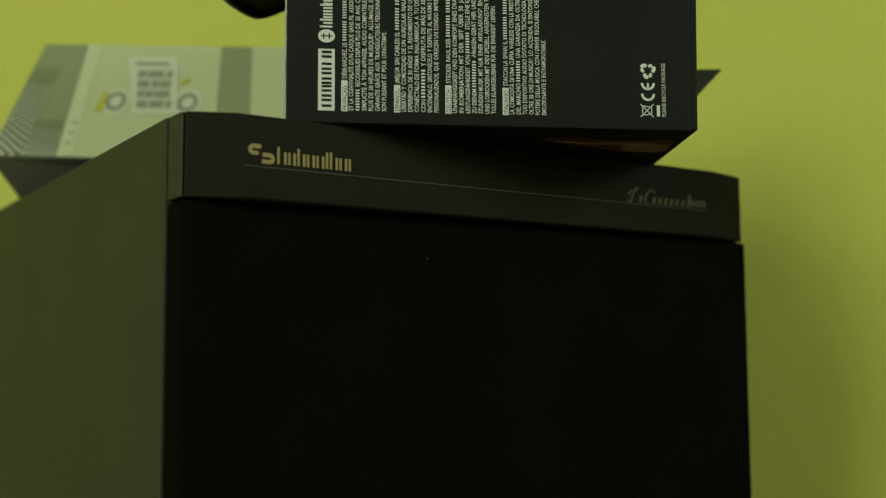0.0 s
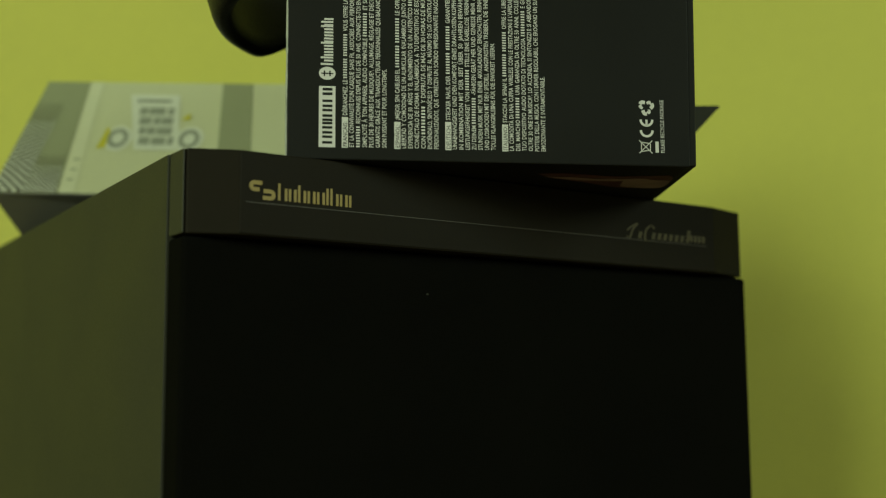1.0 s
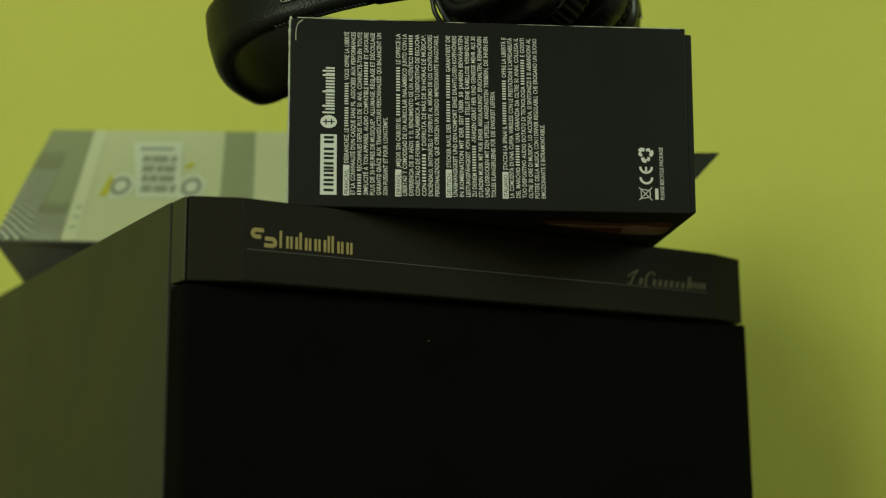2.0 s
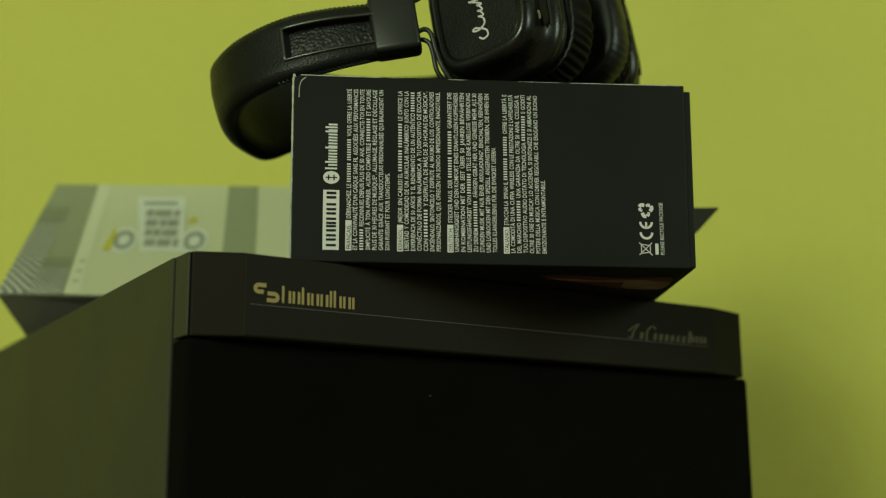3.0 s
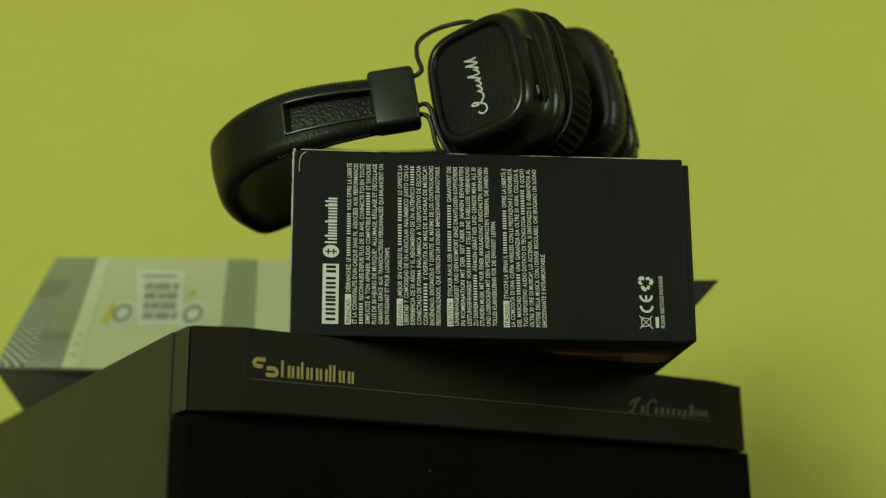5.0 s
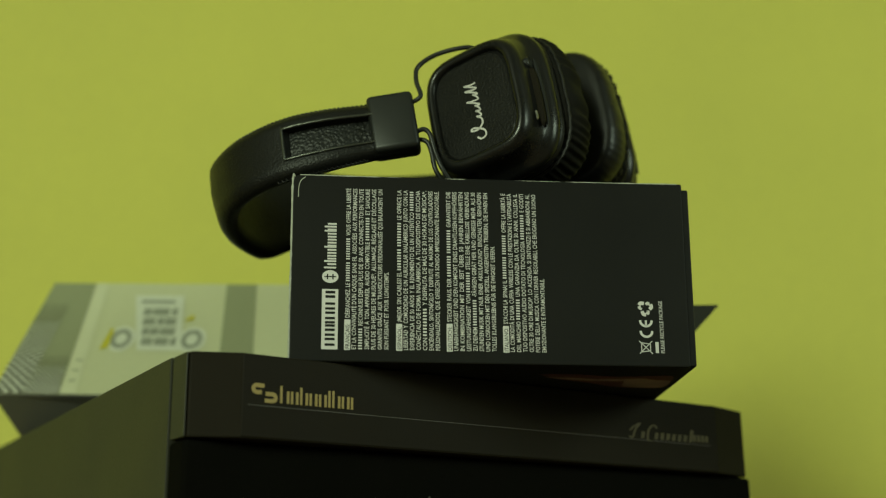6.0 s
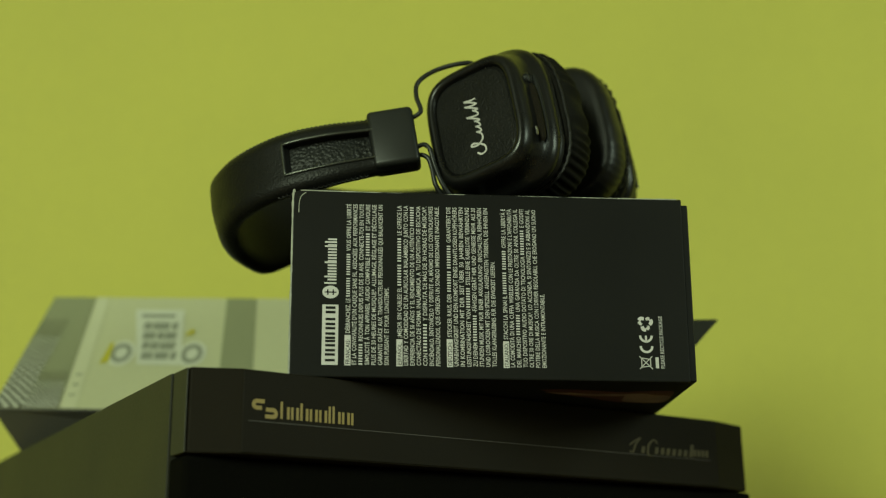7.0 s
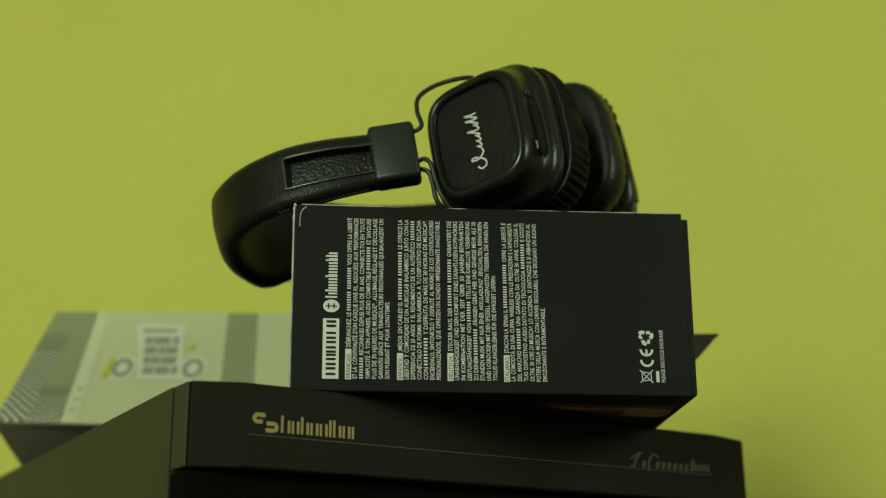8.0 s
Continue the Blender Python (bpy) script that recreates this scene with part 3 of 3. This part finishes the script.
part("yellow_wedge", slope_patch([(0.0500, 0.0350), (0.0555, 0.0370), (0.0555, 0.0520), (0.0530, 0.0530)], 0.0009), M_YELLOW, white_box, "yellow printed wedge")
part("yellow_wedge", slope_patch([(0.0975, 0.0590), (0.1030, 0.0600), (0.1030, 0.0640), (0.1010, 0.0645)], 0.0011), M_YELLOW, white_box, "yellow printed wedge")
bm = bmesh.new()
for k in range(3):
    slope_patch([(0.0385, 0.010 + k * 0.008), (0.0425, 0.010 + k * 0.008), (0.0425, 0.0112 + k * 0.008), (0.0385, 0.0112 + k * 0.008)], 0.0009, bm)
part("small_bar", bm, M_CARTON_GREY, white_box, "small faint printed bars")

# ---- headphones: local x from the front cup to the far one, y towards the headband, z across the band ----
HP = Matrix(((0.6443, -0.7555, -0.1188, 0.0842), (0.7616, 0.6194, 0.1906, 0.0044), (-0.0704, -0.2132, 0.9745, 0.1241), (0, 0, 0, 1)))
headphones = empty("headphones", HP, "black over-ear headphones with leather band lying on the box", "headphones")
MID = 0.0635


def squarish(u, hv, hw, power=3.4, n=56, cv=0.0, cw=0.0):
    """A rounded square ring in the plane at u."""
    out = []
    for i in range(n):
        a = 2 * math.pi * i / n
        c, s = math.cos(a), math.sin(a)
        out.append(Vector((u, cv + hv * math.copysign(abs(c) ** (2 / power), c), cw + hw * math.copysign(abs(s) ** (2 / power), s))))
    return out


def ear_cup(turn, folds=1.0, pad=(0.0400, 0.0128, 0.0290, 0.0335, 0.0092), pad_stuff=None, seam_at=(0.0284, 0.0337, 0.0392), round_by=0.70, scallop=0.007):
    """One cup with its pad, controls, wire and clip. turn places a point of the front cup on this one."""
    def put(bm):
        for v in bm.verts:
            v.co = turn(v.co)
        return bm

    shell = smooth(part("cup_shell", put(loft([squarish(*r, cv=0.0012, cw=0.0018 + 0.0042 * max(0, r[0]) / 0.024) for r in (
        (0.0018, 0.0202, 0.0254, 4.2), (0.0002, 0.0207, 0.0259, 4.2), (-0.0009, 0.0215, 0.0267, 4.1), (-0.0012, 0.0227, 0.0280, 4.0), (-0.0006, 0.0242, 0.0296, 3.9),
        (0.0010, 0.0254, 0.0309, 3.8), (0.0034, 0.0264, 0.0320, 3.7), (0.0056, 0.0268, 0.0325, 3.6), (0.0070, 0.0267, 0.0325, 3.6), (0.0125, 0.0284, 0.0346, 3.5), (0.0142, 0.0292, 0.0354, 3.5),
        (0.0160, 0.0312, 0.0376, 3.4), (0.0178, 0.0326, 0.0389, 3.4), (0.0200, 0.0330, 0.0393, 3.4), (0.0220, 0.0327, 0.0390, 3.4), (0.0232, 0.0320, 0.0384, 3.3), (0.0244, 0.0326, 0.0390, 3.3),
        (0.0258, 0.0330, 0.0393, 3.3), (0.0270, 0.0322, 0.0384, 3.3), (0.0274, 0.027, 0.031, 2.8))])), M_RUBBER, headphones, "black soft-touch ear cup shell"), 50)
    part("leather_panel", put(loft([squarish(0.0012, 0.0203, 0.0255, 4.2, cv=0.0012, cw=0.0012), squarish(0.0006, 0.0194, 0.0246, 4.2, cv=0.0012, cw=0.0012), squarish(0.0005, 0.010, 0.012, 3.0, cv=0.0012, cw=0.0012)])), M_LEATHER, shell, "grained black leather panel")
    # ear pad: a soft ring with small radial wrinkles
    rings = []
    n = 264
    for k in range(13):
        a = math.pi * k / 12
        u = pad[0] - pad[1] * math.cos(a)
        grow = math.sin(a) ** 0.55
        ring = []
        for i in range(n):
            b = 2 * math.pi * i / n
            fold = 1 + folds * 0.018 * math.sin(a) * noise.noise((math.cos(b) * 9, math.sin(b) * 9, u * 20)) + folds * 0.017 * math.sin(a) * math.sin(b * 44 + 2.5 * math.sin(3 * b) + 1.5 * math.sin(7 * b))
            c, s = math.cos(b), math.sin(b)
            ring.append(Vector((u, (pad[2] + 0.0072 * grow) * fold * math.copysign(abs(c) ** round_by, c), (pad[3] + 0.0070 * grow) * fold * math.copysign(abs(s) ** round_by, s) + pad[4])))
        rings.append(ring)
    smooth(part("ear_pad", put(loft(rings)), pad_stuff or M_PAD, headphones, "pleated matt black ear pad" if pad_stuff else "smooth soft black ear pad"), 60)
    # scalloped seam where the pad meets the shell
    seam = []
    for i in range(160):
        b = 2 * math.pi * i / 160
        c, q = math.cos(b), math.sin(b)
        k = 1 + scallop * (i // 2 % 2)
        seam.append(Vector((seam_at[0], seam_at[1] * k * math.copysign(abs(c) ** 0.64, c), seam_at[2] * k * math.copysign(abs(q) ** 0.64, q) + 0.0066)))
    part("pad_seam", put(tube(seam + seam[:1], 0.0008, 6)), M_LEATHER, headphones, "stitched black seam")
    # controls on the rim away from the band
    line = smooth_line([(0.0106, -0.0262, 0.014), (0.0108, -0.0268, 0.006), (0.0108, -0.0270, -0.005), (0.0106, -0.0266, -0.019)], 8)
    part("control_groove", put(tube(line, 0.0019, 8, True)), M_PLATE, shell, "glossy dark control groove")
    line = smooth_line([(0.0134, -0.0276, 0.020), (0.0137, -0.0283, 0.009), (0.0137, -0.0285, -0.004), (0.0134, -0.0279, -0.019)], 8)
    part("rim_ridge", put(tube(line, 0.0010, 8, True)), M_METAL, shell, "narrow glossy ridge")
    part("button", put(loft([[Vector((0.0098 + r * math.cos(t * math.pi / 8), h, 0.0165 + r * math.sin(t * math.pi / 8))) for t in range(16)] for h, r in ((-0.0235, 0.0028), (-0.0268, 0.0028), (-0.0273, 0.0022), (-0.0268, 0.0018))])), M_METAL, shell, "small round black button")
    part("port", put(tube(smooth_line([(0.0060, -0.0262, -0.0120), (0.0062, -0.0263, -0.0145), (0.0060, -0.0262, -0.0172)], 5), 0.0006, 8, True)), M_STEEL, shell, "bright metal socket edge")
    # clip on the end of the band, and the wire that carries the cup
    d = Vector((-0.502, 0.865, 0))
    side = Vector((0.865, 0.502, 0))
    start = Vector((-0.0098, 0.0277, 0))
    bm = box((-0.0006, 0, -0.0124), (0.0120, 0.0224, 0.0188), 0.0026, 4)
    for v in bm.verts:
        v.co = start + side * v.co.x + d * v.co.y + Vector((0, 0, v.co.z))
    smooth(part("clip", put(bm), M_METAL, headphones, "black painted metal clip"), 35)
    wire = bmesh.new()
    for pts in ([(-0.0070, 0.0300, 0.0135), (-0.0068, 0.0262, 0.0140), (-0.0062, 0.0250, 0.0165), (-0.0062, 0.0262, 0.0245), (-0.0045, 0.0248, 0.0328), (0.0, 0.0170, 0.0380), (0.0050, 0.0060, 0.0390), (0.0090, 0.0, 0.0378), (0.0110, -0.001, 0.031)],
                [(-0.0070, 0.0300, -0.0030), (-0.0068, 0.0262, -0.0035), (-0.0060, 0.0240, -0.0070), (-0.0045, 0.0238, -0.0150), (-0.0025, 0.0225, -0.0250), (0.0030, 0.0205, -0.0325), (0.0110, 0.0150, -0.0345), (0.0150, 0.0100, -0.0330)],
                [(-0.0055, 0.0350, -0.0058), (-0.0040, 0.0305, -0.0060), (-0.0022, 0.0278, -0.0085), (-0.0010, 0.0274, -0.0140), (0.0005, 0.0275, -0.0230), (0.0060, 0.0250, -0.0300), (0.0130, 0.0180, -0.0330)]):
        t = tube(smooth_line(pts, 6), 0.00115, 10)
        me = bpy.data.meshes.new("strand")
        t.to_mesh(me)
        t.free()
        wire.from_mesh(me)
        bpy.data.meshes.remove(me)
    smooth(part("wire_yoke", put(wire), M_METAL, headphones, "bent black wire yoke"), 60)
    return shell


def far_side(p):
    return Vector((2 * MID - p.x, p.y - 0.0022, p.z + 0.0160))


front_cup = ear_cup(lambda p: p, pad_stuff=M_PLEATS)
far_cup = ear_cup(far_side, 0.12, (0.0422, 0.0106, 0.0288, 0.0336, 0.0062), seam_at=(0.0345, 0.0348, 0.0396), round_by=0.64, scallop=0.026)
# white flourish on the front cup's panel
bm = bmesh.new()
flat_stroke([(-0.0165, 0.0050), (-0.0182, 0.0030), (-0.0172, 0.0004), (-0.0140, 0.0010), (-0.0112, 0.0060), (-0.0122, 0.0075), (-0.0128, 0.0040), (-0.0105, 0.0010), (-0.0080, 0.0010)], 0.0009, bm, per=5)
pts, x = [(-0.0080, 0.0010)], -0.0074
for tall in (0, 0, 0, 1, 0, 1, 1):
    h = 0.0072 if tall else 0.0034
    pts += [(x + 0.0004, h * 0.55), (x + 0.0013 + h * 0.10, h), (x + 0.0009 + h * 0.06, h * 0.5), (x + 0.0014, 0.0008)]
    x += 0.0030
flat_stroke(pts, 0.0008, bm, per=4)
for v in bm.verts:
    a, t, b = v.co
    v.co = (0.0004 + t, -0.0022 + b, a + 0.0008)
flourish = part("script_mark", bm, M_INK, front_cup, "white raised script flourish")

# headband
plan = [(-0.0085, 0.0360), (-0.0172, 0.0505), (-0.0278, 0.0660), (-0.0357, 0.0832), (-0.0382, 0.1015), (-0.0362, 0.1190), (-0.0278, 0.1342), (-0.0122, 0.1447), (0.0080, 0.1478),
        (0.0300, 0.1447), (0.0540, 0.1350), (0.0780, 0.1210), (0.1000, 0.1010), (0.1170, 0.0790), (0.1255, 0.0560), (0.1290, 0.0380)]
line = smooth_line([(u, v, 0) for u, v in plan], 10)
length = [0.0]
for a, b in zip(line, line[1:]):
    length.append(length[-1] + (b - a).length)
SLOT = (0.010, 0.0562)
THICK = 0.0095


def ease(x, a, b):
    x = min(1.0, max(0.0, (x - a) / (b - a)))
    return x * x * (3 - 2 * x)


def band_frame(i):
    """The place on the band's line, the way outwards, half its width and how far it rides up."""
    p = line[i]
    d = (line[min(i + 1, len(line) - 1)] - line[max(i - 1, 0)]).normalized()
    crown = ease(length[i], 0.095, 0.150)
    return p, Vector((-d.y, d.x, 0)), 0.0165 + 0.0090 * crown, -0.0005 + 0.0066 * crown + 0.0144 * ease(length[i], 0.150, 0.188)


def band_section(i):
    p, out, hw, ride = band_frame(i)
    s = length[i]
    narrow = 0.0040 * (1 - ease(s, 0.006, 0.050)) + 0.0040 * ease(s, length[-1] - 0.05, length[-1] - 0.006)
    lean = 0.0034 * ease(s, 0.07, 0.12)
    dip = 0.0052 if SLOT[0] < s < SLOT[1] else 0.0
    edge = [(-1, -0.15), (-0.97, 0.35), (-0.88, 0.75), (-0.75, 0.95), (-0.62, 1.0)]
    ring = [(w, h, 0) for w, h in edge]
    ring += [(-0.50, 1.0, 0), (-0.49, 1.0, 1), (-0.2, 1.0, 1), (0.1, 1.0, 1), (0.3, 1.0, 1), (0.52, 1.0, 1), (0.53, 1.0, 0)]
    ring += [(-w, h, 0) for w, h in edge[::-1]]
    ring += [(0.97, -0.55, 0), (0.86, -0.9, 0), (0.6, -1.0, 0), (0, -1.05, 0), (-0.6, -1.0, 0), (-0.86, -0.9, 0), (-0.97, -0.55, 0)]
    return [p + out * (h * THICK * 0.5 - k * dip + lean * min(0, w)) + Vector((0, 0, w * (hw - (narrow if w < 0 else 0)) + ride)) for w, h, k in ring]


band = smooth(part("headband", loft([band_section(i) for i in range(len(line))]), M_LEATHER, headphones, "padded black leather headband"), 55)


def arm_parts():
    """The metal frame round the slot of the front arm, and the leather seen in it."""
    inside = [i for i in range(len(line) // 3) if SLOT[0] - 0.002 < length[i] < SLOT[1] + 0.0006]

    def at(i, w, h):
        p, out, hw, ride = band_frame(i)
        narrow = 0.0040 * (1 - ease(length[i], 0.006, 0.050)) if w < 0 else 0
        return p + out * (THICK * 0.5 + h) + Vector((0, 0, w * (hw - narrow) + ride))

    loop = [at(i, 0.53, 0.0003) for i in inside] + [at(inside[-1], w, 0.0003) for w in (0.50, 0.30, 0.0, -0.25, -0.44)] + [at(i, -0.50, 0.0003) for i in inside[::-1]]
    smooth(part("slot_frame", tube(loop, 0.0007, 8), M_FRAME, band, "thin satin black metal frame"), 60)
    bm = bmesh.new()
    rows = [[bm.verts.new(at(i, w, -0.0040 - 0.0005 * abs(w) * 2)) for w in (-0.48, -0.2, 0.0, 0.2, 0.4, 0.52)] for i in inside[:-1]]
    for a, b in zip(rows, rows[1:]):
        for k in range(5):
            bm.faces.new((a[k], a[k + 1], b[k + 1], b[k]))
    smooth(part("slot_leather", bm, M_PEBBLE, band, "coarse pebbled black leather"), 60)


arm_parts()
# stitches along both edges of the band
for sign in (1, -1):
    bm = bmesh.new()
    step, nxt = 0.0022, 0.016 if sign > 0 else 0.020
    for i in range(1, len(line)):
        while length[i] > nxt and nxt < (length[-1] - 0.03 if sign > 0 else 0.062):
            k = (nxt - length[i - 1]) / (length[i] - length[i - 1])
            p0, out, hw, ride = band_frame(i - 1)
            low = 0.0040 * (1 - ease(nxt, 0.006, 0.050)) if sign < 0 else 0
            p = line[i - 1].lerp(line[i], k) + out * 0.0008 + Vector((0, 0, sign * (hw - low + 0.0001) + ride))
            d = (line[i] - line[i - 1]).normalized()
            tilt = (d + out * 0.45).normalized()
            ends = [p + tilt * (q * 0.0010) + Vector((0, 0, sign * b)) for q, b in ((-1, -0.0003), (-0.5, 0.0004), (0.5, 0.0004), (1, -0.0003))]
            t = tube(ends, 0.00040, 6)
            me = bpy.data.meshes.new("stitch")
            t.to_mesh(me)
            t.free()
            bm.from_mesh(me)
            bpy.data.meshes.remove(me)
            nxt += step
    tagged(part("stitching", bm, M_PAD, band, "row of thick black stitches"), kind="stuff")
